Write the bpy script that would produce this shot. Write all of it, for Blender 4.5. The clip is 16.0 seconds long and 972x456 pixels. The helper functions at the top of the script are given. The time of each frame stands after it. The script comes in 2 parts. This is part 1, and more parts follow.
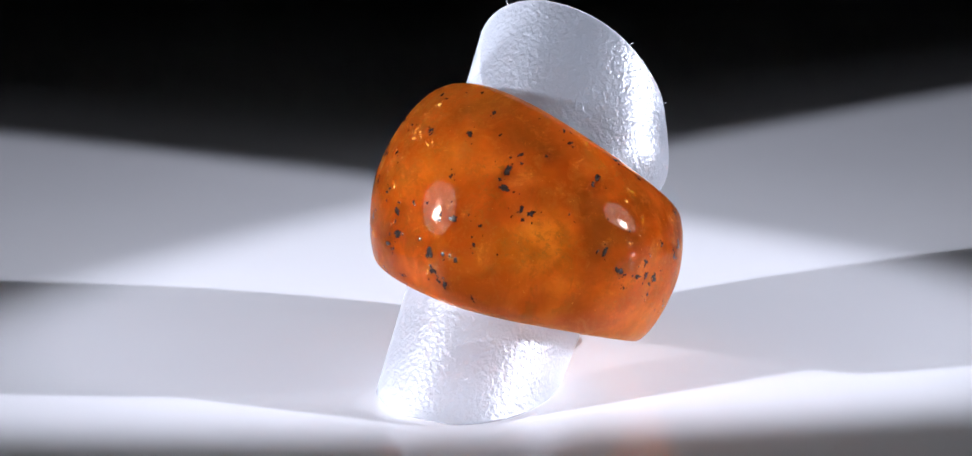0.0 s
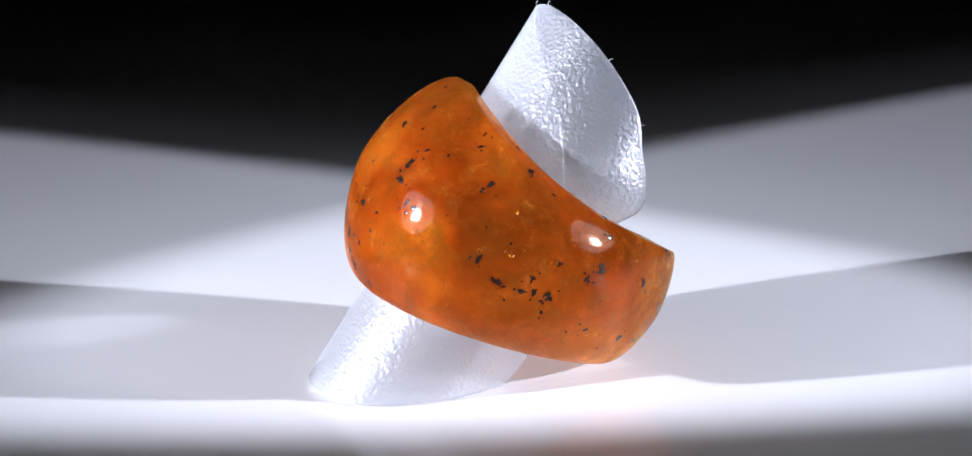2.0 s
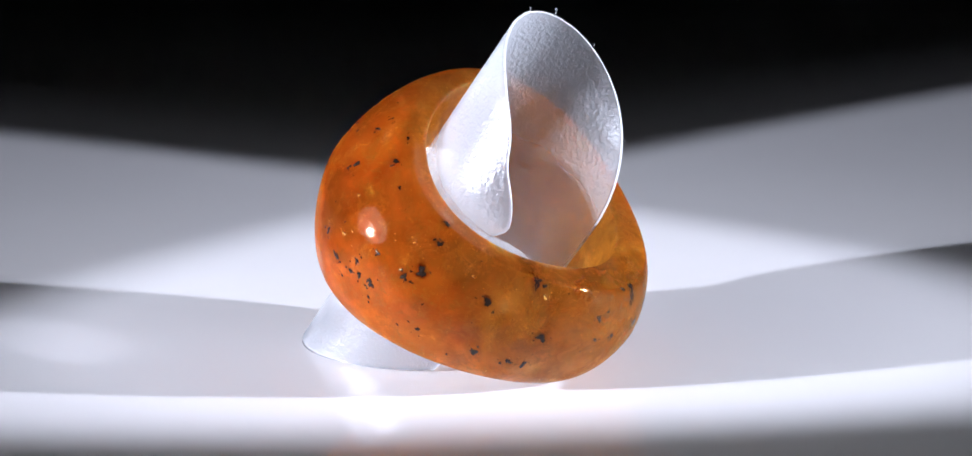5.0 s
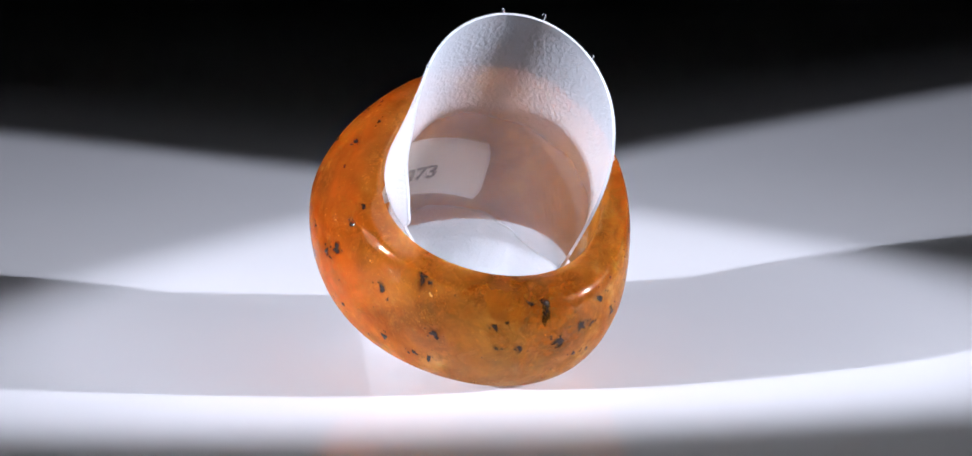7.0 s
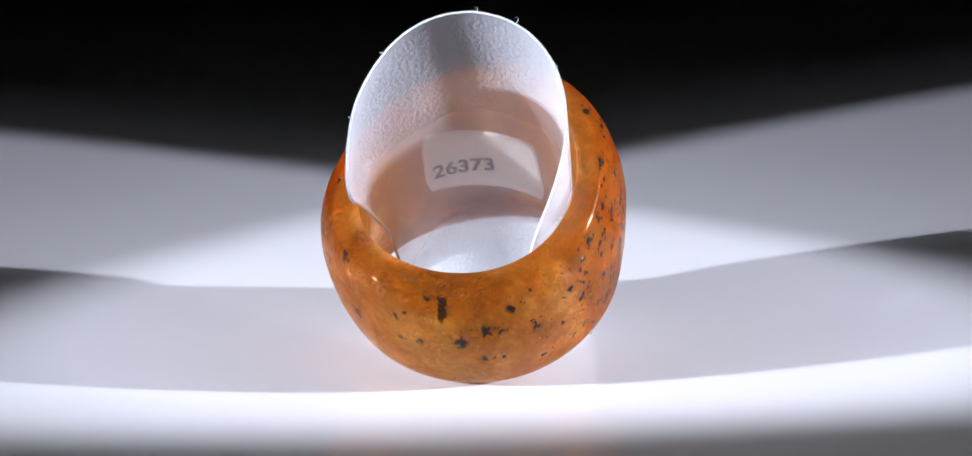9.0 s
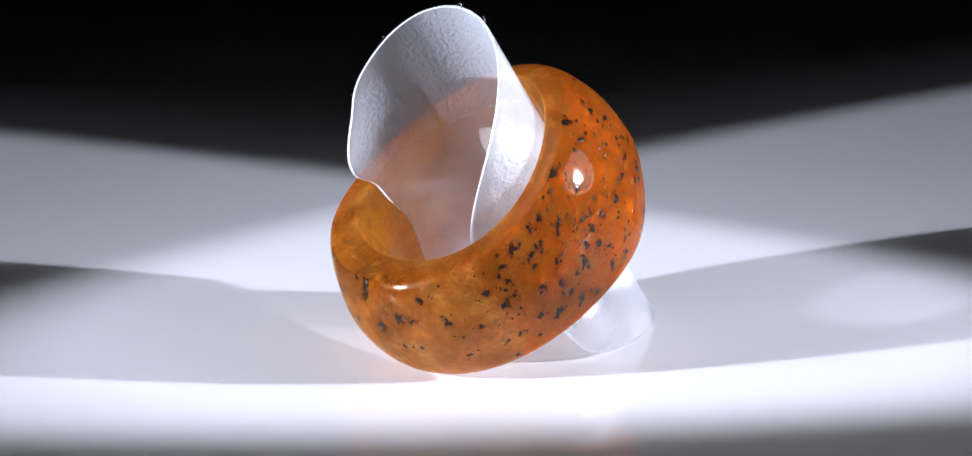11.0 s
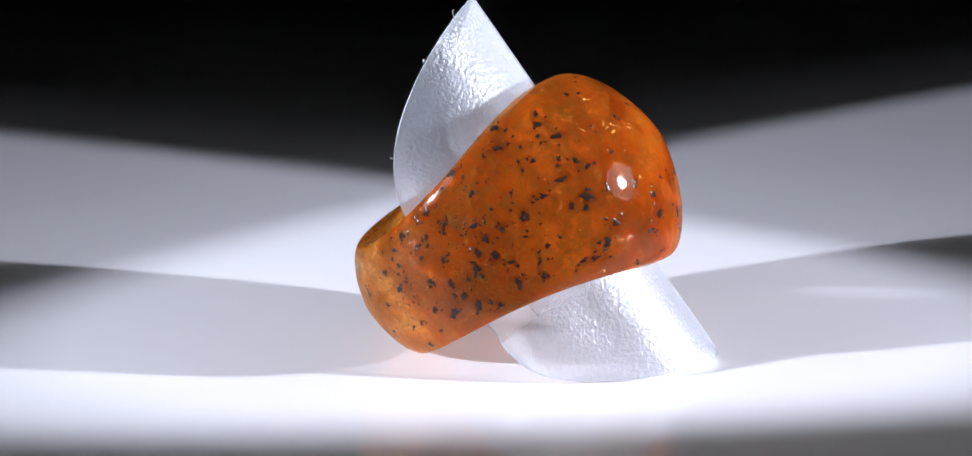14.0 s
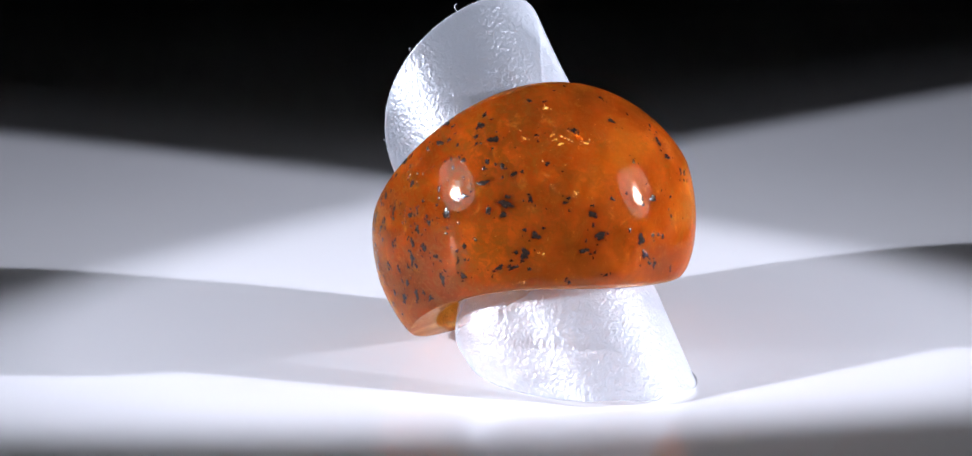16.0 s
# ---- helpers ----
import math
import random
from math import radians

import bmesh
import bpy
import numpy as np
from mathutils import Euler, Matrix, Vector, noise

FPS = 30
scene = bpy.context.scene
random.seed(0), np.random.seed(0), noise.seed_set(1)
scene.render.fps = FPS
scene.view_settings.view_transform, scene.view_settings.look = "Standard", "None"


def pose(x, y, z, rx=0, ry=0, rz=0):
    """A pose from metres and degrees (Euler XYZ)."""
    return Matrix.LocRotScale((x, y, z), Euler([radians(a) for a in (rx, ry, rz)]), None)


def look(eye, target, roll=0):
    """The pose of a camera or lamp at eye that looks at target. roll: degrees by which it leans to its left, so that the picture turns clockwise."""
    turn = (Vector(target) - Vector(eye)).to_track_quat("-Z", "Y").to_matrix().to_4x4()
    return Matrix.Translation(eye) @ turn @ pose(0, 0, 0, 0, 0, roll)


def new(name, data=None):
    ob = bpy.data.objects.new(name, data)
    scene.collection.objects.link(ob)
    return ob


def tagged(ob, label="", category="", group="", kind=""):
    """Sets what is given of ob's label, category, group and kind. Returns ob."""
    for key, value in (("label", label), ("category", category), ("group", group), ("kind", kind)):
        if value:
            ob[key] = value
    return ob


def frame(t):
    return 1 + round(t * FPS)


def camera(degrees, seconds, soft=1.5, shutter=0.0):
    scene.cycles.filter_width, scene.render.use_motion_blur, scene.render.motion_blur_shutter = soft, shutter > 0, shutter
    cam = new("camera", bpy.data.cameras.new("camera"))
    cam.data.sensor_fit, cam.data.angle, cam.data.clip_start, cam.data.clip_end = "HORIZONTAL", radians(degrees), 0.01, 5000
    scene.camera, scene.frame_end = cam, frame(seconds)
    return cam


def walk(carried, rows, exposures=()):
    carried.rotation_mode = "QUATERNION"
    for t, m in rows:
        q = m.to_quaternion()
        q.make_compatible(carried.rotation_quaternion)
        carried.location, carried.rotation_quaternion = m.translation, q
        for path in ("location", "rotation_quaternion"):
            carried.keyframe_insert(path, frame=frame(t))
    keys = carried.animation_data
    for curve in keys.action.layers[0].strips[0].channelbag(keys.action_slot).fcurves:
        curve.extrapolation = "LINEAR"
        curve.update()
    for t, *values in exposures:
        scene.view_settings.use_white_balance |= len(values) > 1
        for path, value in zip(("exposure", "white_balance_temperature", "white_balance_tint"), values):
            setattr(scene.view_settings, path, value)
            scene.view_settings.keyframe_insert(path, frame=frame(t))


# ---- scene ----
MM = 0.001

# camera: still, on a macro lens, looking down at the ring
EYE = Vector((-1.528, -192.467, 65.977)) * MM
AIM = EYE + Vector((0.0, 0.96185, -0.27357))
cam = camera(23.27, 16.0)
walk(cam, [(0.0, look(EYE, AIM, -0.18)), (16.0, look(EYE, AIM, -0.18))])

# world: an almost black room
world = bpy.data.worlds.new("dark_room")
scene.world = world
world.use_nodes = True
world.node_tree.nodes["Background"].inputs[0].default_value = (0.6, 0.7, 1.0, 1)
world.node_tree.nodes["Background"].inputs[1].default_value = 0.0008
scene.view_settings.exposure = 0.0

# two narrow spot lamps, low at either side of the table
LAMPS = [  # place, point on the table that it is aimed at, half angle, watts
    (Vector((-325.0, -129.0, 97.0)), Vector((155.5, 84.3, 0)), 7.45, 14.6),
    (Vector((346.5, -68.0, 97.0)), Vector((-140.3, 48.7, 0)), 6.98, 14.6),
]
for place, target, half, watts in LAMPS:
    for share, radius in ((0.92, 3.8), (0.13, 28.0)):  # the bright core, and the lens round it
        data = bpy.data.lights.new("spot", "SPOT")
        data.energy, data.color = share * watts, (0.86, 0.90, 1.08)
        data.spot_size, data.spot_blend = radians(2 * half), 0.08
        data.shadow_soft_size = radius * MM
        lamp = new("spot_light", data)
        lamp.matrix_world = look(place * MM, target * MM)


# ---- the frames of the ring and of its sleeve ----
def lean_frame(tilt, azimuth):
    """Axis that leans by tilt towards azimuth, and two directions square to it; the first points away from the lean."""
    t, a = radians(tilt), radians(azimuth)
    axis = Vector((math.sin(t) * math.cos(a), math.sin(t) * math.sin(a), math.cos(t)))
    one = Vector((-math.cos(a), -math.sin(a), 0))
    one = (one - axis * axis.dot(one)).normalized()
    return axis, one, axis.cross(one)


RING_AT = Vector((2.625, -0.501, 12.057))
RING_TILT, RING_AZ = 30.6, 60.53
RING_AXES = lean_frame(RING_TILT, RING_AZ)
SLEEVE_AT = Vector((1.814, -0.830, 12.462))
SLEEVE_AXES = lean_frame(38.84, 59.55)


# ---- materials ----
def material(name):
    m = bpy.data.materials.new(name)
    m.use_nodes = True
    nt = m.node_tree
    return m, nt, nt.nodes["Principled BSDF"]


def node(nt, kind, **values):
    n = nt.nodes.new(kind)
    for key, value in values.items():
        if key.startswith("i_"):
            n.inputs[key[2:].replace("_", " ")].default_value = value
    return n


def link(nt, a, out, b, into):
    nt.links.new(a.outputs[out], b.inputs[into])


def mm_coords(nt):
    """Object coordinates in millimetres."""
    tc = nt.nodes.new("ShaderNodeTexCoord")
    mp = nt.nodes.new("ShaderNodeMapping")
    mp.inputs["Scale"].default_value = (1000, 1000, 1000)
    link(nt, tc, "Object", mp, "Vector")
    return mp


def noise_of(nt, co, scale, detail=4.0, rough=0.55, distort=0.0):
    n = nt.nodes.new("ShaderNodeTexNoise")
    n.inputs["Scale"].default_value, n.inputs["Detail"].default_value = scale, detail
    n.inputs["Roughness"].default_value, n.inputs["Distortion"].default_value = rough, distort
    link(nt, co, "Vector", n, "Vector")
    return n


def ramp(nt, source, out, stops):
    r = nt.nodes.new("ShaderNodeValToRGB")
    el = r.color_ramp.elements
    while len(el) < len(stops):
        el.new(0.5)
    for e, (p, c) in zip(el, stops):
        e.position, e.color = p, (*c, 1)
    link(nt, source, out, r, "Fac")
    return r


def grey(v):
    return (v, v, v)


def mix(nt, fac, fo, a, ao, b, bo, mode="MIX"):
    """Colour mix; a or b may be a plain colour."""
    n = nt.nodes.new("ShaderNodeMix")
    n.data_type, n.blend_type = "RGBA", mode
    if isinstance(fac, float):
        n.inputs[0].default_value = fac
    else:
        nt.links.new(fac.outputs[fo], n.inputs[0])
    for sock, src, o in ((n.inputs[6], a, ao), (n.inputs[7], b, bo)):
        if isinstance(src, tuple):
            sock.default_value = (*src, 1)
        else:
            nt.links.new(src.outputs[o], sock)
    return n


def maths(nt, op, a, b=None):
    n = nt.nodes.new("ShaderNodeMath")
    n.operation = op
    for i, v in enumerate((a, b)):
        if isinstance(v, (int, float)):
            n.inputs[i].default_value = v
        elif v is not None:
            nt.links.new(v, n.inputs[i])
    return n


def bump(nt, source, out, strength, distance, bsdf):
    b = nt.nodes.new("ShaderNodeBump")
    b.inputs["Strength"].default_value, b.inputs["Distance"].default_value = strength, distance
    link(nt, source, out, b, "Height")
    link(nt, b, "Normal", bsdf, "Normal")
    return b


def amber_material():
    """Clear honey to deep red resin: part of the light is bent straight through, part wanders in the clouds."""
    m, nt, p = material("amber")
    co = mm_coords(nt)
    cloud = noise_of(nt, co, 0.11, 4, 0.5, 0.3)
    base = ramp(nt, cloud, "Fac", [(0.36, (0.12, 0.010, 0.002)), (0.46, (0.30, 0.032, 0.003)), (0.56, (0.52, 0.090, 0.006)), (0.68, (0.70, 0.20, 0.014))])
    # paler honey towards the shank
    dot = nt.nodes.new("ShaderNodeVectorMath")
    dot.operation = "DOT_PRODUCT"
    dot.inputs[1].default_value = (0.50, 0.83, -0.15)
    link(nt, co, "Vector", dot, 0)
    wob = noise_of(nt, co, 0.3, 4)
    s1 = maths(nt, "MULTIPLY_ADD", wob.outputs["Fac"], 9.0)
    nt.links.new(dot.outputs["Value"], s1.inputs[2])
    shank = ramp(nt, maths(nt, "MULTIPLY", s1.outputs[0], 0.05), 0, [(0.24, grey(0)), (0.80, grey(1))])
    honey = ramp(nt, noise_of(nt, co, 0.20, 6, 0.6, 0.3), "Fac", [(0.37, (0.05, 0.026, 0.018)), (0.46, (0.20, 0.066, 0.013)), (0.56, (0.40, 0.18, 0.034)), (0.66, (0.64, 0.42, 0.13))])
    # paler round the hole too: light crossing the resin, put into its colour
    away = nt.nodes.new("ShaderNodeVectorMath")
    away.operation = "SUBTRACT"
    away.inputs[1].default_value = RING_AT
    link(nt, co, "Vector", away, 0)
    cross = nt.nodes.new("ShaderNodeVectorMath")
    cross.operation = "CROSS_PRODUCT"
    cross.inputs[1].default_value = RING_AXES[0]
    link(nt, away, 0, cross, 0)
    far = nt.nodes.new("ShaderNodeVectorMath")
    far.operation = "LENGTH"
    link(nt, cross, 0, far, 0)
    hole_glow = ramp(nt, maths(nt, "MULTIPLY", far.outputs["Value"], 0.05), 0, [(0.475, grey(0.9)), (0.58, grey(0))])
    pale = maths(nt, "MAXIMUM", shank.outputs[0], hole_glow.outputs[0])
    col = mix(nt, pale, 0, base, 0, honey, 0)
    # drifts of brown dust, pale veils and fine grit
    smear = ramp(nt, noise_of(nt, co, 0.5, 9, 0.72, 0.6), "Fac", [(0.50, grey(0)), (0.62, grey(0.8))])
    col = mix(nt, smear, 0, col, 2, (0.12, 0.015, 0.002), 0)
    # bark dust drifted to one flank
    side = nt.nodes.new("ShaderNodeVectorMath")
    side.operation = "DOT_PRODUCT"
    side.inputs[1].default_value = (RING_AXES[1] * math.cos(radians(-84)) + RING_AXES[2] * math.sin(radians(-84))) * 0.06 + RING_AXES[0] * 0.03
    link(nt, away, 0, side, 0)
    flank = ramp(nt, side, "Value", [(0.05, grey(0)), (0.60, grey(1))])
    dust = ramp(nt, noise_of(nt, co, 1.15, 9, 0.74, 1.2), "Fac", [(0.47, grey(0)), (0.58, grey(0.9))])
    drift = maths(nt, "MULTIPLY", dust.outputs[0], flank.outputs[0])
    col = mix(nt, drift, 0, col, 2, (0.05, 0.014, 0.004), 0)
    veil = ramp(nt, noise_of(nt, co, 0.55, 9, 0.78, 0.4), "Fac", [(0.57, grey(0)), (0.69, grey(0.6))])
    col = mix(nt, veil, 0, col, 2, (0.80, 0.36, 0.06), 0)
    fleck = ramp(nt, noise_of(nt, co, 2.4, 6, 0.7, 0.8), "Fac", [(0.54, grey(0)), (0.61, grey(0.85))])
    fz = ramp(nt, noise_of(nt, co, 0.24, 3), "Fac", [(0.44, grey(0)), (0.58, grey(1))])
    fl = maths(nt, "MULTIPLY", fleck.outputs[0], fz.outputs[0])
    col = mix(nt, fl, 0, col, 2, (0.03, 0.009, 0.003), 0)
    bright = ramp(nt, noise_of(nt, co, 3.4, 6, 0.75, 0.5), "Fac", [(0.61, grey(0)), (0.67, grey(0.6))])
    bz = ramp(nt, noise_of(nt, co, 0.33, 3, 0.5, 0.2), "Fac", [(0.46, grey(0)), (0.6, grey(1))])
    br = maths(nt, "MULTIPLY", bright.outputs[0], bz.outputs[0])
    col = mix(nt, br, 0, col, 2, (0.95, 0.55, 0.11), 0)
    warped = mix(nt, 0.95, 0, co, 0, noise_of(nt, co, 1.7, 4, 0.65), "Color", "ADD")
    # glints of gold under the polish
    spark = nt.nodes.new("ShaderNodeTexVoronoi")
    spark.inputs["Scale"].default_value = 1.9
    nt.links.new(warped.outputs[2], spark.inputs["Vector"])
    dots = ramp(nt, spark, "Distance", [(0.05, grey(1)), (0.13, grey(0))])
    pick = ramp(nt, spark, "Color", [(0.82, grey(0)), (0.86, grey(0.9))])
    gl = maths(nt, "MULTIPLY", dots.outputs[0], pick.outputs[0])
    col = mix(nt, gl, 0, col, 2, (0.95, 0.70, 0.22), 0)
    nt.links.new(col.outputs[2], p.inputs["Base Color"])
    p.inputs["Roughness"].default_value = 0.045
    p.inputs["IOR"].default_value = 1.54
    p.inputs["Subsurface Weight"].default_value = 0.75
    p.inputs["Subsurface Radius"].default_value = (1.0, 0.34, 0.07)
    p.inputs["Subsurface Scale"].default_value = 4.0 * MM
    polish = bump(nt, noise_of(nt, co, 1.4, 4), "Fac", 0.05, 0.02 * MM, p)
    # light that wanders through the resin
    pass_on = nt.nodes.new("ShaderNodeBsdfTranslucent")
    tint = mix(nt, 0.6, 0, col, 2, (1.0, 0.62, 0.20), 0)
    nt.links.new(tint.outputs[2], pass_on.inputs["Color"])
    cloudy = nt.nodes.new("ShaderNodeMixShader")
    cloudy.inputs[0].default_value = 0.5
    link(nt, p, "BSDF", cloudy, 1)
    link(nt, pass_on, "BSDF", cloudy, 2)
    # light that goes straight through the clear parts
    clear = nt.nodes.new("ShaderNodeBsdfGlass")
    clear.inputs["IOR"].default_value, clear.inputs["Roughness"].default_value = 1.54, 0.05
    # same mask: honey shank, and the painted glow round the hole
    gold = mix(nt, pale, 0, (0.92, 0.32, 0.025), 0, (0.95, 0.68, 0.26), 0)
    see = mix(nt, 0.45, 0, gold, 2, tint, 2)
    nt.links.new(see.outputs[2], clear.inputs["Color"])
    link(nt, polish, "Normal", clear, "Normal")
    share = ramp(nt, maths(nt, "MULTIPLY", s1.outputs[0], 0.05), 0, [(0.2, grey(0.46)), (0.8, grey(0.74))])
    # dust, veils and grit stop it
    stop = maths(nt, "MAXIMUM", fl.outputs[0], br.outputs[0])
    stop = maths(nt, "MAXIMUM", stop.outputs[0], gl.outputs[0])
    stop = maths(nt, "MAXIMUM", stop.outputs[0], smear.outputs[0])
    stop = maths(nt, "MAXIMUM", stop.outputs[0], drift.outputs[0])
    stop = maths(nt, "MAXIMUM", stop.outputs[0], veil.outputs[0])
    murk = ramp(nt, noise_of(nt, co, 0.17, 5, 0.6, 0.4), "Fac", [(0.42, grey(0.0)), (0.62, grey(0.75))])
    stop = maths(nt, "MAXIMUM", stop.outputs[0], murk.outputs[0])
    free = maths(nt, "SUBTRACT", 1.0, stop.outputs[0])
    share = maths(nt, "MULTIPLY", share.outputs[0], free.outputs[0])
    both = nt.nodes.new("ShaderNodeMixShader")
    link(nt, share, 0, both, 0)
    link(nt, cloudy, 0, both, 1)
    link(nt, clear, 0, both, 2)
    link(nt, both, 0, nt.nodes["Material Output"], "Surface")
    return m


def speck_material():
    m, nt, p = material("charred_speck")
    n = noise_of(nt, mm_coords(nt), 7.0, 3)
    r = ramp(nt, n, "Fac", [(0.4, (0.010, 0.006, 0.004)), (0.62, (0.03, 0.018, 0.013)), (0.76, (0.11, 0.10, 0.10))])
    link(nt, r, 0, p, "Base Color")
    p.inputs["Roughness"].default_value = 0.16
    p.inputs["IOR"].default_value = 1.3
    bump(nt, n, "Fac", 0.4, 0.04 * MM, p)
    return m


def gold_material():
    m, nt, p = material("gold_flake")
    n = noise_of(nt, mm_coords(nt), 5.0, 3)
    r = ramp(nt, n, "Fac", [(0.38, (0.55, 0.20, 0.02)), (0.56, (0.80, 0.42, 0.08)), (0.7, (0.95, 0.72, 0.30))])
    link(nt, r, 0, p, "Base Color")
    p.inputs["Roughness"].default_value = 0.15
    bump(nt, n, "Fac", 0.5, 0.05 * MM, p)
    return m


def film_material():
    """Frosted clear plastic: some light goes straight through, some is scattered, and the pebbled skin glitters."""
    m, nt, p = material("frosted_plastic")
    nt.nodes.remove(p)
    out = nt.nodes["Material Output"]
    co = mm_coords(nt)
    clear = nt.nodes.new("ShaderNodeBsdfTransparent")
    clear.inputs["Color"].default_value = (1.0, 1.0, 1.0, 1)
    through_light = nt.nodes.new("ShaderNodeBsdfTranslucent")
    through_light.inputs["Color"].default_value = (0.86, 0.88, 0.91, 1)
    milk = nt.nodes.new("ShaderNodeBsdfDiffuse")
    milk.inputs["Color"].default_value = (0.64, 0.71, 0.79, 1)
    gloss = nt.nodes.new("ShaderNodeBsdfGlossy")
    gloss.inputs["Color"].default_value = (0.9, 0.92, 0.95, 1)
    gloss.inputs["Roughness"].default_value = 0.30
    pebble = noise_of(nt, co, 2.8, 3, 0.5, 0.35)
    b = nt.nodes.new("ShaderNodeBump")
    b.inputs["Strength"].default_value, b.inputs["Distance"].default_value = 1.0, 0.11 * MM
    link(nt, pebble, "Fac", b, "Height")
    link(nt, b, "Normal", gloss, "Normal")
    deep = nt.nodes.new("ShaderNodeBump")
    deep.inputs["Strength"].default_value, deep.inputs["Distance"].default_value = 1.0, 0.26 * MM
    link(nt, pebble, "Fac", deep, "Height")
    for s in (milk, through_light):
        link(nt, deep, "Normal", s, "Normal")
    # frosted, with less scatter along the stretch inside the ring
    away = nt.nodes.new("ShaderNodeVectorMath")
    away.operation = "SUBTRACT"
    away.inputs[1].default_value = SLEEVE_AT
    link(nt, co, "Vector", away, 0)
    along = nt.nodes.new("ShaderNodeVectorMath")
    along.operation = "DOT_PRODUCT"
    along.inputs[1].default_value = SLEEVE_AXES[0] / 40
    link(nt, away, 0, along, 0)
    place = maths(nt, "ADD", along.outputs["Value"], 0.5)
    wander = maths(nt, "MULTIPLY_ADD", noise_of(nt, co, 0.12, 4).outputs["Fac"], 0.1)
    nt.links.new(place.outputs[0], wander.inputs[2])
    vary = ramp(nt, wander, 0, [(0.28, grey(0.29)), (0.38, grey(0.19)), (0.62, grey(0.19)), (0.70, grey(0.29))])

    def blend(fac, a, c):
        n = nt.nodes.new("ShaderNodeMixShader")
        if isinstance(fac, float):
            n.inputs[0].default_value = fac
        else:
            link(nt, fac, 0, n, 0)
        nt.links.new(a.outputs[0], n.inputs[1])
        nt.links.new(c.outputs[0], n.inputs[2])
        return n

    scatter = blend(0.24, through_light, milk)
    haze = nt.nodes.new("ShaderNodeBsdfRefraction")
    haze.inputs["Color"].default_value = (1.0, 1.0, 1.0, 1)
    haze.inputs["Roughness"].default_value, haze.inputs["IOR"].default_value = 0.07, 1.10
    link(nt, deep, "Normal", haze, "Normal")
    body = blend(vary, blend(0.15, clear, haze), scatter)
    skin = blend(FILM_GLOSS, body, gloss)
    link(nt, skin, 0, out, "Surface")
    return m


def table_material():
    m, nt, p = material("white_acrylic")
    co = mm_coords(nt)
    n = noise_of(nt, co, 0.02, 4)
    r = ramp(nt, n, "Fac", [(0.3, (0.77, 0.765, 0.775)), (0.7, (0.81, 0.805, 0.81))])
    link(nt, r, 0, p, "Base Color")
    p.inputs["Roughness"].default_value = 0.025
    p.inputs["IOR"].default_value = 1.45
    bump(nt, noise_of(nt, co, 0.05, 3), "Fac", 0.02, 0.2 * MM, p)
    return m


def plain_material(name, dark, light, scale, roughness, relief=0.1):
    m, nt, p = material(name)
    n = noise_of(nt, mm_coords(nt), scale, 6)
    r = ramp(nt, n, "Fac", [(0.35, dark), (0.65, light)])
    link(nt, r, 0, p, "Base Color")
    p.inputs["Roughness"].default_value = roughness
    bump(nt, n, "Fac", relief, 0.05 * MM, p)
    return m


def glow_material(name, color, strength):
    m, nt, p = material(name)
    p.inputs["Base Color"].default_value = (*color, 1)
    p.inputs["Emission Color"].default_value = (*color, 1)
    p.inputs["Emission Strength"].default_value = strength
    return m


FILM_GLOSS = 0.065
AMBER, SPECK, GOLD = amber_material(), speck_material(), gold_material()
FILM, ACRYLIC = film_material(), table_material()
# whitened by the cut; light gathered in the edge is painted in as well
CUT_EDGE = plain_material("whitened_cut_edge", (0.50, 0.52, 0.55), (0.60, 0.62, 0.65), 4.0, 0.4)
PAPER = plain_material("paper_label", (0.80, 0.76, 0.68), (0.86, 0.82, 0.74), 3.0, 0.7)
INK = plain_material("grey_ink", (0.03, 0.03, 0.035), (0.08, 0.08, 0.085), 6.0, 0.6)
BLACK_CLOTH = plain_material("black_cloth", (0.006, 0.006, 0.007), (0.014, 0.014, 0.016), 0.2, 0.95)
BLACK_METAL = plain_material("black_metal", (0.01, 0.01, 0.011), (0.02, 0.02, 0.022), 0.3, 0.45)
LED = glow_material("led_glow", (0.9, 0.95, 1.0), 7.5)
CORE = glow_material("core_glow", (0.95, 0.97, 1.0), 14.0)


# ---- meshes ----
def mesh_object(name, verts, faces, mat, smooth=True):
    me = bpy.data.meshes.new(name)
    me.from_pydata([tuple(v) for v in verts], [], faces)
    me.materials.append(mat)
    me.polygons.foreach_set("use_smooth", [smooth] * len(me.polygons))
    me.update()
    return new(name, me)


def part(name, verts, faces, mat, parent, label="", smooth=True):
    ob = mesh_object(name, verts, faces, mat, smooth)
    ob.parent = parent
    return tagged(ob, label) if label else ob


def box(size, at=(0, 0, 0), bevel=0.0):
    bm = bmesh.new()
    bmesh.ops.create_cube(bm, size=1.0, matrix=Matrix.Translation(at) @ Matrix.Diagonal((*size, 1)))
    if bevel:
        bmesh.ops.bevel(bm, geom=bm.edges[:], offset=bevel, segments=3, affect="EDGES", profile=0.5)
    vs = [v.co.copy() for v in bm.verts]
    fs = [[v.index for v in f.verts] for f in bm.faces]
    bm.free()
    return vs, fs


def grid_faces(rows, cols, closed_cols=False, closed_rows=False):
    fs = []
    for i in range(rows if closed_rows else rows - 1):
        for j in range(cols if closed_cols else cols - 1):
            a, b = i * cols + j, i * cols + (j + 1) % cols
            c, d = ((i + 1) % rows) * cols + (j + 1) % cols, ((i + 1) % rows) * cols + j
            fs.append((a, b, c, d))
    return fs


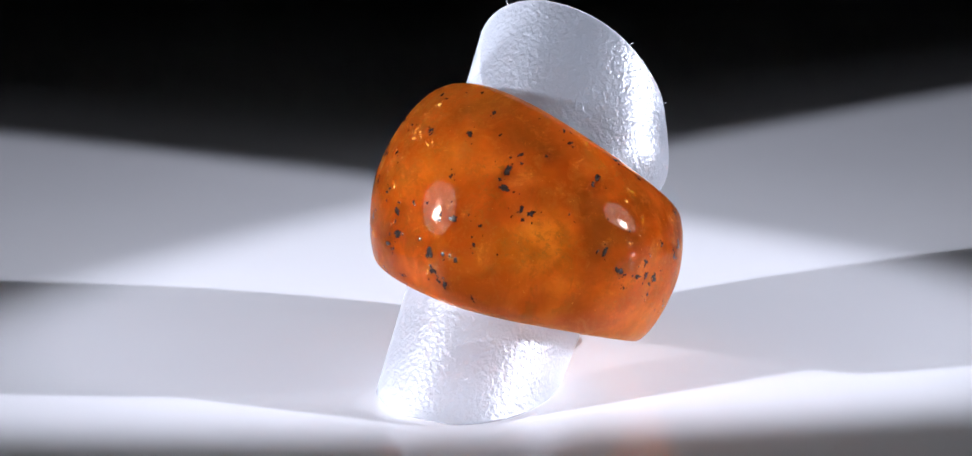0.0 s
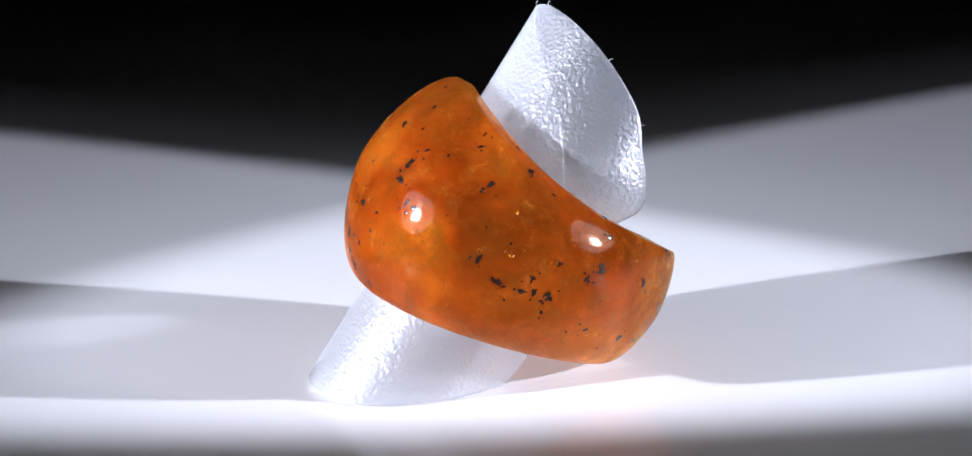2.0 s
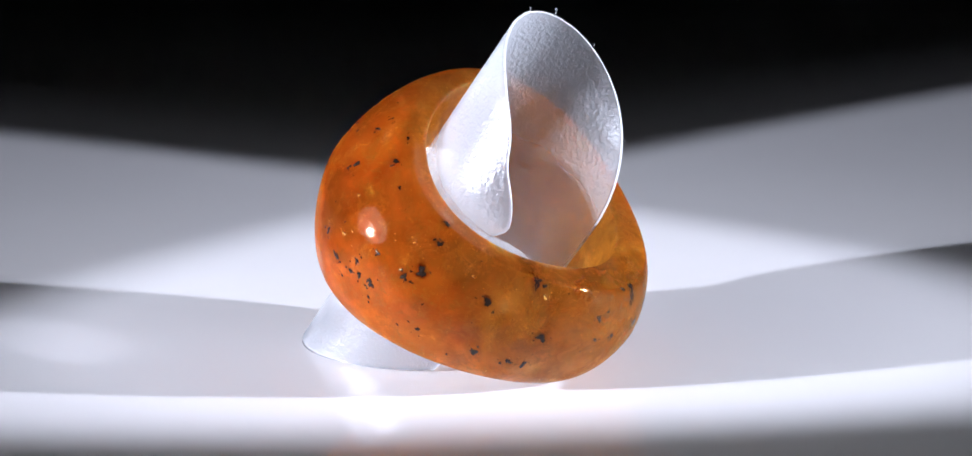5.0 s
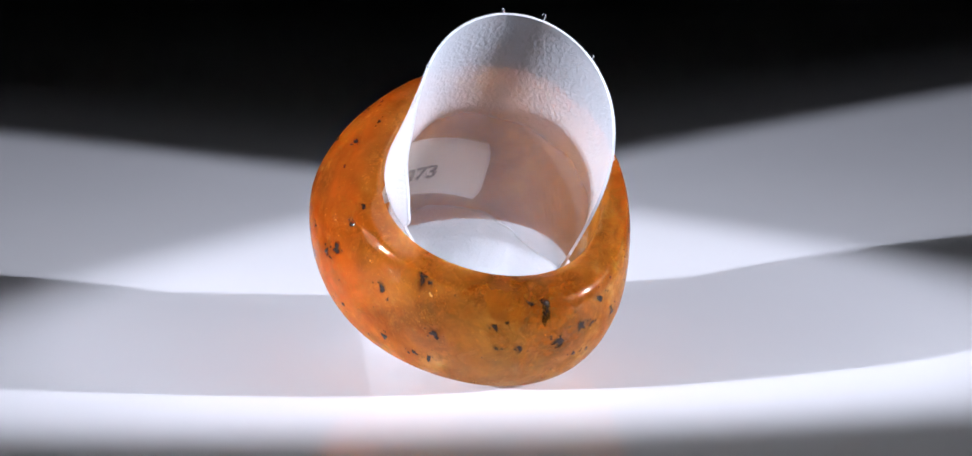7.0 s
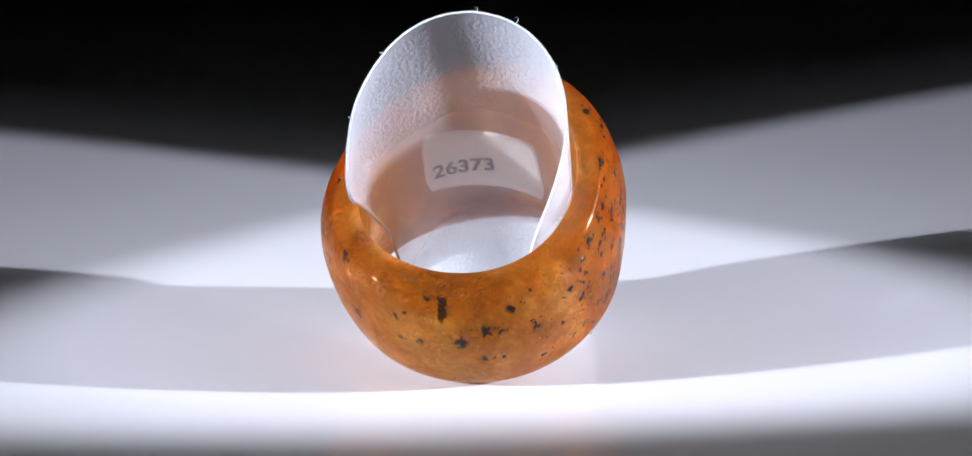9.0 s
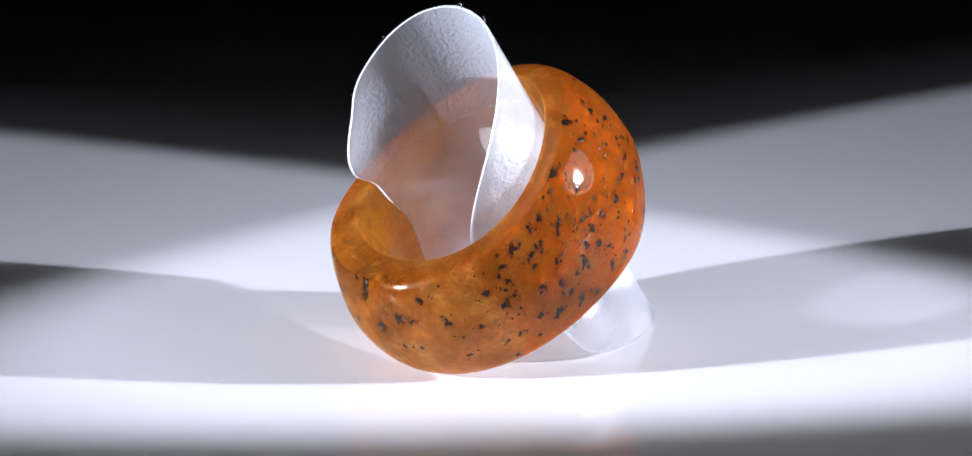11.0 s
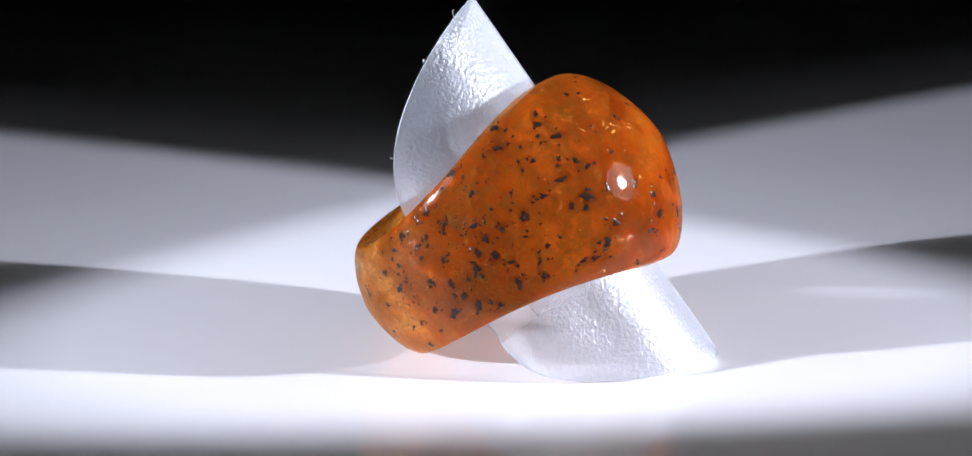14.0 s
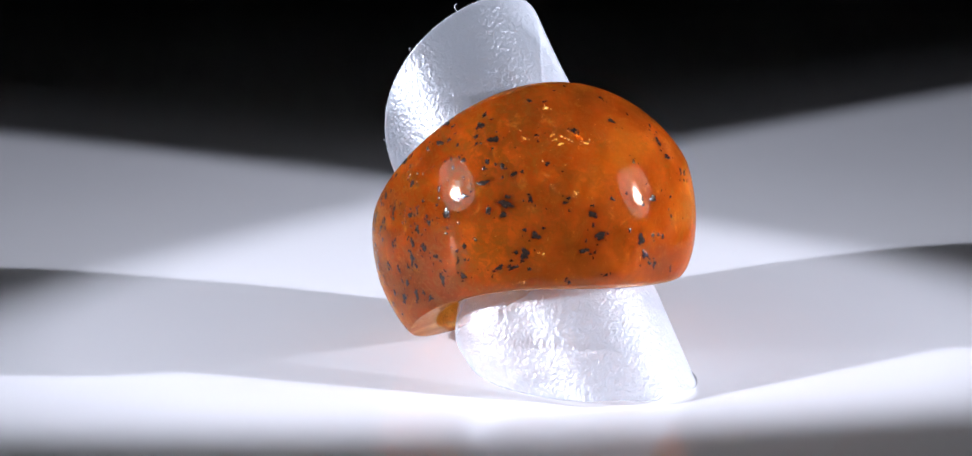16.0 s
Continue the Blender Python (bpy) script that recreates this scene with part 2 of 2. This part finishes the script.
# ---- the room and the table ----
def build_setting():
    vs, fs = box((3.0, 3.0, 0.02), (0, 0, -0.0101), 0.002)
    tagged(mesh_object("table", vs, fs, ACRYLIC, False), "glossy white acrylic table top under two pools of light", "table", kind="structure")
    for name, size, at in (("wall_north", (3.2, 0.1, 2.6), (0, 1.6, 0.9)), ("wall_south", (3.2, 0.1, 2.6), (0, -1.6, 0.9)),
                           ("wall_east", (0.1, 3.1, 2.6), (1.6, 0, 0.9)), ("wall_west", (0.1, 3.1, 2.6), (-1.6, 0, 0.9))):
        vs, fs = box(size, at)
        tagged(mesh_object(name, vs, fs, BLACK_CLOTH, False), "plain black studio wall in the dark", "wall", kind="structure")
    vs, fs = box((3.3, 3.3, 0.1), (0, 0, 2.26))
    tagged(mesh_object("ceiling", vs, fs, BLACK_CLOTH, False), "plain black studio ceiling in the dark", "ceiling", kind="structure")


# ---- the amber ring ----
HOLE, CURVE = 9.275, 1.2327
# Fourier terms over the angle round the ring (1, cos, sin, cos2, sin2, cos3, sin3), in millimetres
OUTER = (13.833, 0.836, 0.217, 0.805, 0.225, -0.238, -0.183)
UPPER = (5.221, 2.090, -1.130, 0.442, -0.672, -0.005, 0.019)
LOWER = (-8.048, -1.567, -1.262, -0.563, -0.385, -0.111, 0.161)
UPPER_FACE = (1.920, -0.716, 0.022, 0.107, -0.060, 0.003, 0.037)
LOWER_FACE = (2.046, -0.313, -0.853, 0.169, 0.048, -0.006, 0.040)
CROWN = (0.154, 0.008, 0.700, -0.131, 0.279, -0.044, 0.007)
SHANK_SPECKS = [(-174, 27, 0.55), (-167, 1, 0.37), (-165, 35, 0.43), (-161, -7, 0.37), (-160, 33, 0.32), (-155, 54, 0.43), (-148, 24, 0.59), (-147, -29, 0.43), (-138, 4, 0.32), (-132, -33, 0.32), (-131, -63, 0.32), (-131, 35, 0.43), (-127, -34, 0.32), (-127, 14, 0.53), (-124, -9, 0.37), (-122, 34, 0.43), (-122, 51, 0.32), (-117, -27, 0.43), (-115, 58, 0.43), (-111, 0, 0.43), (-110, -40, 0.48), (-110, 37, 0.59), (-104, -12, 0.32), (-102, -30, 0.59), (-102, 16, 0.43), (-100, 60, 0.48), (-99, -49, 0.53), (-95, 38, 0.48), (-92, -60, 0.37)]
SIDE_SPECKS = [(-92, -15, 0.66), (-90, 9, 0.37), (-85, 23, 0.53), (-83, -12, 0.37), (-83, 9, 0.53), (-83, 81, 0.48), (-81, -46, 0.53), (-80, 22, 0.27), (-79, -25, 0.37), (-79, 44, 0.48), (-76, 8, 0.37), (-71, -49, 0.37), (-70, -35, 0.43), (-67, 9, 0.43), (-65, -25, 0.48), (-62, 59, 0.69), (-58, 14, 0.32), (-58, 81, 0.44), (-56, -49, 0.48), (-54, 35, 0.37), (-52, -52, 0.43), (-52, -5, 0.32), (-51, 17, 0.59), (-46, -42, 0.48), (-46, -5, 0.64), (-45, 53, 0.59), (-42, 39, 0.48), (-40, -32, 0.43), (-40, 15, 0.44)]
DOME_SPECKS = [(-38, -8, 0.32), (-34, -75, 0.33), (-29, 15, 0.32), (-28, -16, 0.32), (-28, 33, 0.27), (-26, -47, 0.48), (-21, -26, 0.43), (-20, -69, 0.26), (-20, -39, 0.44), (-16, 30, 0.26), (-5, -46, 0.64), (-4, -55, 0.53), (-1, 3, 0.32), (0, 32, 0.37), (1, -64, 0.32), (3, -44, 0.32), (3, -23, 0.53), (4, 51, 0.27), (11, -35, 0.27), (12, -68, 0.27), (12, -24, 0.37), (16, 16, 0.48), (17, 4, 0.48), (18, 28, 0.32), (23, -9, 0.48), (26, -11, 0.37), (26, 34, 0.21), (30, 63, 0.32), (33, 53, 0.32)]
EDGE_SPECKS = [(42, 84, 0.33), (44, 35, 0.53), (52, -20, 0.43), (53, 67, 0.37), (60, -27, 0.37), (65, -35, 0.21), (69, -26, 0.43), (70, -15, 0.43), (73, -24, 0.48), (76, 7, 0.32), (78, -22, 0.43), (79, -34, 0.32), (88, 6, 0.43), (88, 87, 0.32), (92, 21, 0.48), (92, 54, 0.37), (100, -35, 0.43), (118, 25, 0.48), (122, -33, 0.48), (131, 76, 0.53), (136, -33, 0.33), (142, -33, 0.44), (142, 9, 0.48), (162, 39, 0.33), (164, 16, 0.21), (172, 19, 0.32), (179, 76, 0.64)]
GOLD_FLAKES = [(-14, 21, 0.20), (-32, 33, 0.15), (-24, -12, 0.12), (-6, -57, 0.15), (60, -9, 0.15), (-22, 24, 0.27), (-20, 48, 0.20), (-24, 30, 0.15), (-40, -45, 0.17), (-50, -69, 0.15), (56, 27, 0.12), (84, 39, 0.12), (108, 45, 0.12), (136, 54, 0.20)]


def wave(k, a):
    return sum(c * f for c, f in zip(k, (1, math.cos(a), math.sin(a), math.cos(2 * a), math.sin(2 * a), math.cos(3 * a), math.sin(3 * a))))


def hole_radius(h):
    return HOLE + 0.1 * max(0.0, -h - 1.0)


def dome(a, psi):
    """Radius and height of the polished outside, at the angle a round the ring and psi over its section."""
    up, lo = wave(UPPER, a), wave(LOWER, a)
    mid = (up + lo) / 2 + wave(CROWN, a)
    face = wave(UPPER_FACE if psi > 0 else LOWER_FACE, a)
    r = HOLE + face + (wave(OUTER, a) - HOLE - face) * max(0.0, math.cos(psi)) ** CURVE
    h = mid + ((up if psi > 0 else lo) - mid) * abs(math.sin(psi)) ** CURVE
    return r, h


def ring_point(r, a, h):
    axis, one, two = RING_AXES
    return (RING_AT + axis * h + one * (r * math.cos(a)) + two * (r * math.sin(a))) * MM


def ring_section(a):
    """The closed outline of the ring's section at the angle a."""
    up, lo = wave(UPPER, a), wave(LOWER, a)
    pts = []
    soft = 0.16
    for k in range(13):
        h = lo + soft + (up - lo - 2 * soft) * k / 12
        pts.append((hole_radius(h), h))
    top, low = HOLE + wave(UPPER_FACE, a), HOLE + wave(LOWER_FACE, a)
    r_in = hole_radius(up)
    pts.append((r_in + 0.05, up - 0.05))
    for k in range(5):
        pts.append((r_in + soft + (top - r_in - soft - 0.08) * k / 4, up - 0.12 * math.sin(math.pi * k / 4) * 0.2))
    pts.append((top, up - 0.015))
    for k in range(1, 48):
        pts.append(dome(a, math.pi / 2 - math.pi * k / 48))
    pts.append((low, lo + 0.015))
    r_in = hole_radius(lo)
    for k in range(5):
        pts.append((low - 0.08 - (low - 0.08 - r_in - soft) * k / 4, lo))
    pts.append((r_in + 0.05, lo + 0.05))
    return pts


def surface_mark(a, psi, size, seed, lift):
    """A ragged flake lying in the polished surface of the ring."""
    rnd = random.Random(seed)
    r, h = dome(a, psi)
    c = ring_point(r, a, h)
    e = 0.02
    da = ring_point(*(lambda q: (q[0], a + e, q[1]))(dome(a + e, psi))) - c
    dp = ring_point(*(lambda q: (q[0], a, q[1]))(dome(a, psi + e))) - c
    turn, stretch, count = rnd.uniform(0, 6.28), rnd.uniform(0.45, 1.0), 22
    arms = [rnd.choice((0.3, 0.5, 0.8, 1.1, 1.4)) for _ in range(8)]
    outline = []
    for k in range(count):
        t = 2 * math.pi * k / count
        f = k * 8 / count
        i = int(f)
        rr = arms[i] * (1 - f + i) + arms[(i + 1) % 8] * (f - i)
        rr *= size * rnd.uniform(0.7, 1.2)
        u, v = rr * math.cos(t), rr * stretch * math.sin(t)
        outline.append((u * math.cos(turn) - v * math.sin(turn), u * math.sin(turn) + v * math.cos(turn)))
    la, lp = da.length / e / MM, dp.length / e / MM
    verts = []
    for ring, up in ((0.0, lift), (0.55, lift), (1.0, -0.03)):
        for u, v in (outline if ring else [(0, 0)]):
            aa, pp = a + u * ring / la, psi + v * ring / lp
            q = dome(aa, max(-1.56, min(1.56, pp)))
            base = ring_point(q[0], aa, q[1])
            q2 = dome(aa + 0.01, max(-1.55, min(1.55, pp)))
            q3 = dome(aa, max(-1.55, min(1.55, pp + 0.01)))
            n = (ring_point(q2[0], aa + 0.01, q2[1]) - base).cross(ring_point(q3[0], aa, q3[1]) - base)
            n.normalize()
            out = base - ring_point(0, aa, q[1])
            if n.dot(out) < 0:
                n = -n
            verts.append(base + n * up * MM)
    faces = [(0, 1 + k, 1 + (k + 1) % count) for k in range(count)]
    faces += [(1 + k, 1 + count + k, 1 + count + (k + 1) % count, 1 + (k + 1) % count) for k in range(count)]
    return verts, faces


def label_point(phi, h, inset):
    return ring_point(hole_radius(h) - inset, radians(phi), h)


def build_ring():
    ring = tagged(new("amber_ring"), "polished orange amber ring with dark specks, leaning on the table", "ring")
    n = 224
    cols = [ring_section(2 * math.pi * k / n) for k in range(n)]
    verts = [ring_point(r, 2 * math.pi * k / n, h) for k, sec in enumerate(cols) for r, h in sec]
    part("band", verts, grid_faces(n, len(cols[0]), True, True), AMBER, ring, "cloudy orange amber")
    seed = 0
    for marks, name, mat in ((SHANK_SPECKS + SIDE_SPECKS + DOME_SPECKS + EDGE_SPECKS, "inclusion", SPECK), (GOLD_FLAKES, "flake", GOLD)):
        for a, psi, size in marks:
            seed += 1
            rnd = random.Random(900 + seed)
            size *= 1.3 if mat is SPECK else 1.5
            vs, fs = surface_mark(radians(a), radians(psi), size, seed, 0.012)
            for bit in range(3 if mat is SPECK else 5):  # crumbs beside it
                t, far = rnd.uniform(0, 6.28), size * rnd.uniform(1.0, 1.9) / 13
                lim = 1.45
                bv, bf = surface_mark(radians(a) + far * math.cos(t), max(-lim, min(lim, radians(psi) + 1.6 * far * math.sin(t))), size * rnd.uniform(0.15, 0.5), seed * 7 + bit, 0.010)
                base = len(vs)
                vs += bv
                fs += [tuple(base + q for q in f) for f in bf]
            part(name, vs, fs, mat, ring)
    rnd = random.Random(41)
    for k in range(190):  # fine grains, thickest on one flank and under its upper edge
        a = rnd.gauss(-82, 32) if k % 4 else rnd.uniform(-180, 180)
        psi = rnd.gauss(38, 22) if k % 2 else rnd.uniform(-66, 72)
        psi = max(-70, min(80, psi))
        vs, fs = surface_mark(radians(a), radians(psi), rnd.choice((0.10, 0.14, 0.18, 0.24, 0.34)), 2000 + k, 0.010)
        part("inclusion", vs, fs, SPECK, ring)
    for k in range(90):  # sparks of gold, most of them round the larger flakes
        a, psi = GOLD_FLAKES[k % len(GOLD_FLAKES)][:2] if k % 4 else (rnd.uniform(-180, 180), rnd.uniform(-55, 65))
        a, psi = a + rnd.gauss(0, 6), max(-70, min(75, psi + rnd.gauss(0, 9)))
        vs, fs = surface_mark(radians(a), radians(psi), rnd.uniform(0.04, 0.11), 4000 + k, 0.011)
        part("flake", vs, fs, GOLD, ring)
    # paper label on the wall of the hole
    rows, cols_n = 9, 25
    vs = []
    for inset in (0.03, 0.10):
        for i in range(rows):
            h = 1.55 - 7.1 * i / (rows - 1)
            cut = 3.0 if i in (0, rows - 1) else 0.8 if i in (1, rows - 2) else 0.0
            for j in range(cols_n):
                phi = 38 - cut - (66 - 2 * cut) * j / (cols_n - 1)
                vs.append(label_point(phi, h + 0.75 * (phi - 5) / 33, inset))
    half = rows * cols_n
    fs = [f for f in grid_faces(rows, cols_n)] + [tuple(half + k for k in f) for f in grid_faces(rows, cols_n)]
    rim = [j for j in range(cols_n)] + [i * cols_n + cols_n - 1 for i in range(1, rows)] + [(rows - 1) * cols_n + j for j in range(cols_n - 2, -1, -1)] + [i * cols_n for i in range(rows - 2, 0, -1)]
    fs += [(rim[k], rim[(k + 1) % len(rim)], half + rim[(k + 1) % len(rim)], half + rim[k]) for k in range(len(rim))]
    label = part("label", vs, fs, PAPER, ring, "cream paper label with a printed number")
    text = bpy.data.curves.new("digits", "FONT")
    text.body, text.size, text.resolution_u = "26373", 2.3, 4
    text.offset = 0.07
    holder = bpy.data.objects.new("digits_source", text)
    flat = bpy.data.meshes.new_from_object(holder)
    bpy.data.objects.remove(holder)
    width = max(v.co.x for v in flat.vertices)
    for v in flat.vertices:
        phi = 33.5 - 34.0 * v.co.x / width
        h = -3.3 + v.co.y - 0.1 * v.co.x / width
        v.co = label_point(phi, h, 0.125)
    flat.materials.append(INK)
    digits = new("digits", flat)
    digits.parent = label
    tagged(digits, "grey printed digits")
    return ring


# ---- the plastic sleeve that holds the ring ----
def ease(x):
    x = max(0.0, min(1.0, x))
    return x * x * (3 - 2 * x)


def sleeve_point(phi, h, extra=0.0):
    axis, one, two = SLEEVE_AXES
    r = 7.859 + 0.057 * h + extra
    open_by = max(0.0, min(1.0, (14.7 - h) / 7.5)) if h > 7.0 else ease(h / 6.5)
    r += 1.95 * open_by * ease((phi - 0.7) / 0.9)  # the free end springs open above the ring
    open_low = ease((-h - 3.5) / 5.5) * max(0.0, min(1.0, (19.5 + h) / 8.0))
    r += 2.5 * open_low * ease((-phi - 1.15) / 0.85)  # and the other end below it
    p = SLEEVE_AT + axis * h + one * (r * math.cos(phi)) + two * (r * math.sin(phi))
    if p.z < 0.06 + extra * 0.3:
        p.z = 0.06 + extra * 0.3
    return p * MM


def sleeve_span(v):
    """Height and the two end angles of the rolled disc at the step v from its foot (-1) to its tip (1)."""
    s = math.sin(v * math.pi / 2)
    h = -2.27 + (18.15 if s > 0 else 18.6) * s
    w = 20.5 * math.sqrt(max(0.0, 1 - s * s)) / (7.859 + 0.057 * h)
    w_a = w * 1.01
    low = ease((3.0 - h) / 9.0)
    lim_a = radians(124 - 12 * ease((6.5 - h) / 3.0) + 28 * ease((1.0 - h) / 8.0))
    lim_b = radians(141 + 11 * low)
    k = 24
    a = (w_a ** -k + lim_a ** -k) ** (-1 / k) if w > 0.01 else w
    a -= radians(10.5) * ease((13.0 - h) / 3.5) * ease((h - 1.5) / 5.0)
    w_b = w * (1.04 if s < 0 else 1.0)
    b = (w_b ** -k + lim_b ** -k) ** (-1 / k) if w > 0.01 else w
    b -= radians(30) * ease((-4.0 - h) / 3.5) * min(1.0, b / 1.2)
    return h, -b, a


def build_sleeve():
    sleeve = tagged(new("ring_sleeve"), "rolled sheet of frosted clear plastic holding up the ring", "display stand")
    rows, cols = 91, 121
    vs = []
    for extra in (-0.11, 0.11):
        for i in range(rows):
            v = -1 + 2 * i / (rows - 1)
            h, a, b = sleeve_span(max(-0.999, min(0.999, v)))
            for j in range(cols):
                phi = a + (b - a) * j / (cols - 1)
                rough = 0.05 * math.sin(phi * 9 + h * 0.9) if abs(v) > 0.98 else 0.0
                vs.append(sleeve_point(phi, h + rough, extra))
    half = rows * cols
    fs = [f for f in grid_faces(rows, cols)] + [tuple(half + k for k in reversed(f)) for f in grid_faces(rows, cols)]
    rim = [j for j in range(cols)] + [i * cols + cols - 1 for i in range(1, rows)] + [(rows - 1) * cols + j for j in range(cols - 2, -1, -1)] + [i * cols for i in range(rows - 2, 0, -1)]
    fs += [(rim[(k + 1) % len(rim)], rim[k], half + rim[k], half + rim[(k + 1) % len(rim)]) for k in range(len(rim))]
    sheet = part("sheet", vs, fs, FILM, sleeve, "frosted pebbled plastic film")
    sheet.data.materials.append(CUT_EDGE)
    for f in sheet.data.polygons[-len(rim):]:
        f.material_index, f.use_smooth = 1, False
    # threads of plastic left on the cut edge
    rnd = random.Random(5)
    for v, side, size in ((0.985, 0.1, 0.35), (0.88, 0.0, 0.5), (0.72, 0.0, 0.3), (0.74, 1.0, 0.3), (0.55, 1.0, 0.3), (0.45, 0.0, 0.25)):
        h, a, b = sleeve_span(v)
        start = sleeve_point(a + (b - a) * side, h)
        axis = SLEEVE_AXES[0]
        way = (start - (SLEEVE_AT * MM + axis * h * MM * 0.4)).normalized()
        cross = way.cross(axis).normalized()
        line = []
        for k in range(9):
            t = k / 8
            line.append(start + (way * (math.sin(t * 2.6) * size) + axis * (t * 0.5 * size) + cross * (math.sin(t * 5 + side) * 0.3 * size)) * MM)
        ring_n, tv, tf = 5, [], []
        for k, p in enumerate(line):
            for m in range(ring_n):
                an = 2 * math.pi * m / ring_n
                tv.append(p + (cross * math.cos(an) + axis * math.sin(an)) * (0.055 - 0.004 * k) * MM)
        tf = grid_faces(9, ring_n, True)
        part("burr", tv, tf, FILM, sleeve)
    return sleeve


# ---- the lamps ----
def build_lamp(place):
    lamp = tagged(new("led_spotlight"), "round black spotlight with rings of small bright cells", "lamp", "spotlights beside the table")
    bpy.context.view_layer.update()
    lamp.matrix_world = look((place + Vector((0, 0, 28))) * MM, Vector((0, -8, 20)) * MM)
    unit = 2.9 * MM
    n = 48
    prof = [(0.0, 84), (22, 84), (38, 77), (46.5, 56), (47, 1), (46, 0.5), (45.5, 54), (42, 55.5), (0.0, 56)]
    vs = [Vector((r * math.cos(2 * math.pi * k / n), r * math.sin(2 * math.pi * k / n), z)) * unit for k in range(n) for r, z in prof]
    part("housing", vs, grid_faces(n, len(prof), False, True), BLACK_METAL, lamp, "black metal housing")
    # added grid in place of cell lenses, keeps their light off the far table
    spill_grid_v, spill_grid_f = [], []
    for r in (13, 21, 29, 37, 45):
        base, m = len(spill_grid_v), 64
        spill_grid_v += [Vector((q * math.cos(2 * math.pi * k / m), q * math.sin(2 * math.pi * k / m), z)) * unit for k in range(m) for q, z in ((r - 0.5, 53), (r - 0.5, 3), (r + 0.5, 3), (r + 0.5, 53))]
        spill_grid_f += [tuple(base + q for q in f) for f in grid_faces(m, 4, True, True)]
    for ring_r, count, length, height in ((17, 12, 7.0, 5.6), (25, 16, 7.6, 5.6), (33, 20, 8.0, 5.4), (41, 24, 8.2, 5.2)):
        for k in range(count):
            t = 2 * math.pi * (k + 0.5 * (count % 8)) / count
            vs, fs = box((height * unit, length * unit, 0.5 * unit), (0, 0, 0), 0.2 * unit)
            m = Matrix.Translation(Vector((ring_r * math.cos(t), ring_r * math.sin(t), 53.0)) * unit) @ Matrix.Rotation(t, 4, "Z")
            for side in (-0.5, 0.5):
                u = t + side * 2 * math.pi / count
                lv, lf = box((8 * unit, 0.9 * unit, 50 * unit), (0, 0, -25 * unit))
                lm = Matrix.Rotation(u, 4, "Z") @ Matrix.Translation(Vector((ring_r, 0, 53.0)) * unit)
                base = len(spill_grid_v)
                spill_grid_v += [lm @ v for v in lv]
                spill_grid_f += [tuple(base + q for q in f) for f in lf]
            part("cell", [m @ v for v in vs], fs, LED, lamp, smooth=False)
    # a post on a weighted foot carries the head
    back = lamp.matrix_world @ Vector((0, 0, 72 * unit))
    home = lamp.matrix_world.inverted()
    n, post, foot = 24, [], []
    for k in range(n):
        c, d = math.cos(2 * math.pi * k / n), math.sin(2 * math.pi * k / n)
        post += [home @ Vector((back.x + q * c * unit, back.y + q * d * unit, z)) for q, z in ((0.01, 0.005), (5, 0.005), (5, back.z), (0.01, back.z))]
        foot += [home @ Vector((back.x + q * c * unit, back.y + q * d * unit, z * MM)) for q, z in ((0.01, 0.0), (38, 0.0), (39, 1.0), (39, 5.0), (37, 6.5), (0.01, 6.5))]
    part("post", post, grid_faces(n, 4, False, True), BLACK_METAL, lamp)
    part("foot", foot, grid_faces(n, 6, False, True), BLACK_METAL, lamp)
    def towards_ring(v):
        shrink = (v.z / unit + 125) / 178
        return Vector((v.x * shrink, v.y * shrink, v.z))

    spill_grid_v = [towards_ring(v) for v in spill_grid_v]
    # added likewise, so the core does not flood the table
    tube = [towards_ring(Vector((r * math.cos(2 * math.pi * k / n), r * math.sin(2 * math.pi * k / n), z)) * unit) for k in range(n) for r, z in ((11.6, 53), (11.6, 3), (12.2, 3), (12.2, 53))]
    part("tube", tube, grid_faces(n, 4, True, True)[:-4], BLACK_METAL, lamp, "black tube added round the bright core to narrow its light", smooth=False)
    disc = [Vector((r * math.cos(2 * math.pi * k / n), r * math.sin(2 * math.pi * k / n), z)) * unit for k in range(n) for r, z in ((0.01, 51), (7.0, 51.8), (10.5, 53.5), (10.5, 55), (0.01, 55))]
    part("core", disc, grid_faces(n, 5, False, True), CORE, lamp, "bright domed central cell")
    part("spill_grid", spill_grid_v, spill_grid_f, BLACK_METAL, lamp, "black grid added to narrow the light of the cells", smooth=False)
    return lamp


def motions():
    """The ring and its sleeve turn together, clockwise from above, at an even pace."""
    rows = [(k * 0.2, pose(0, 0, 0, 0, 0, -17.9416 * k * 0.2)) for k in range(81)]
    walk(ring, rows)
    walk(sleeve, rows)


build_setting()
for place, target, half, watts in LAMPS:
    build_lamp(place)
ring = build_ring()
sleeve = build_sleeve()
motions()
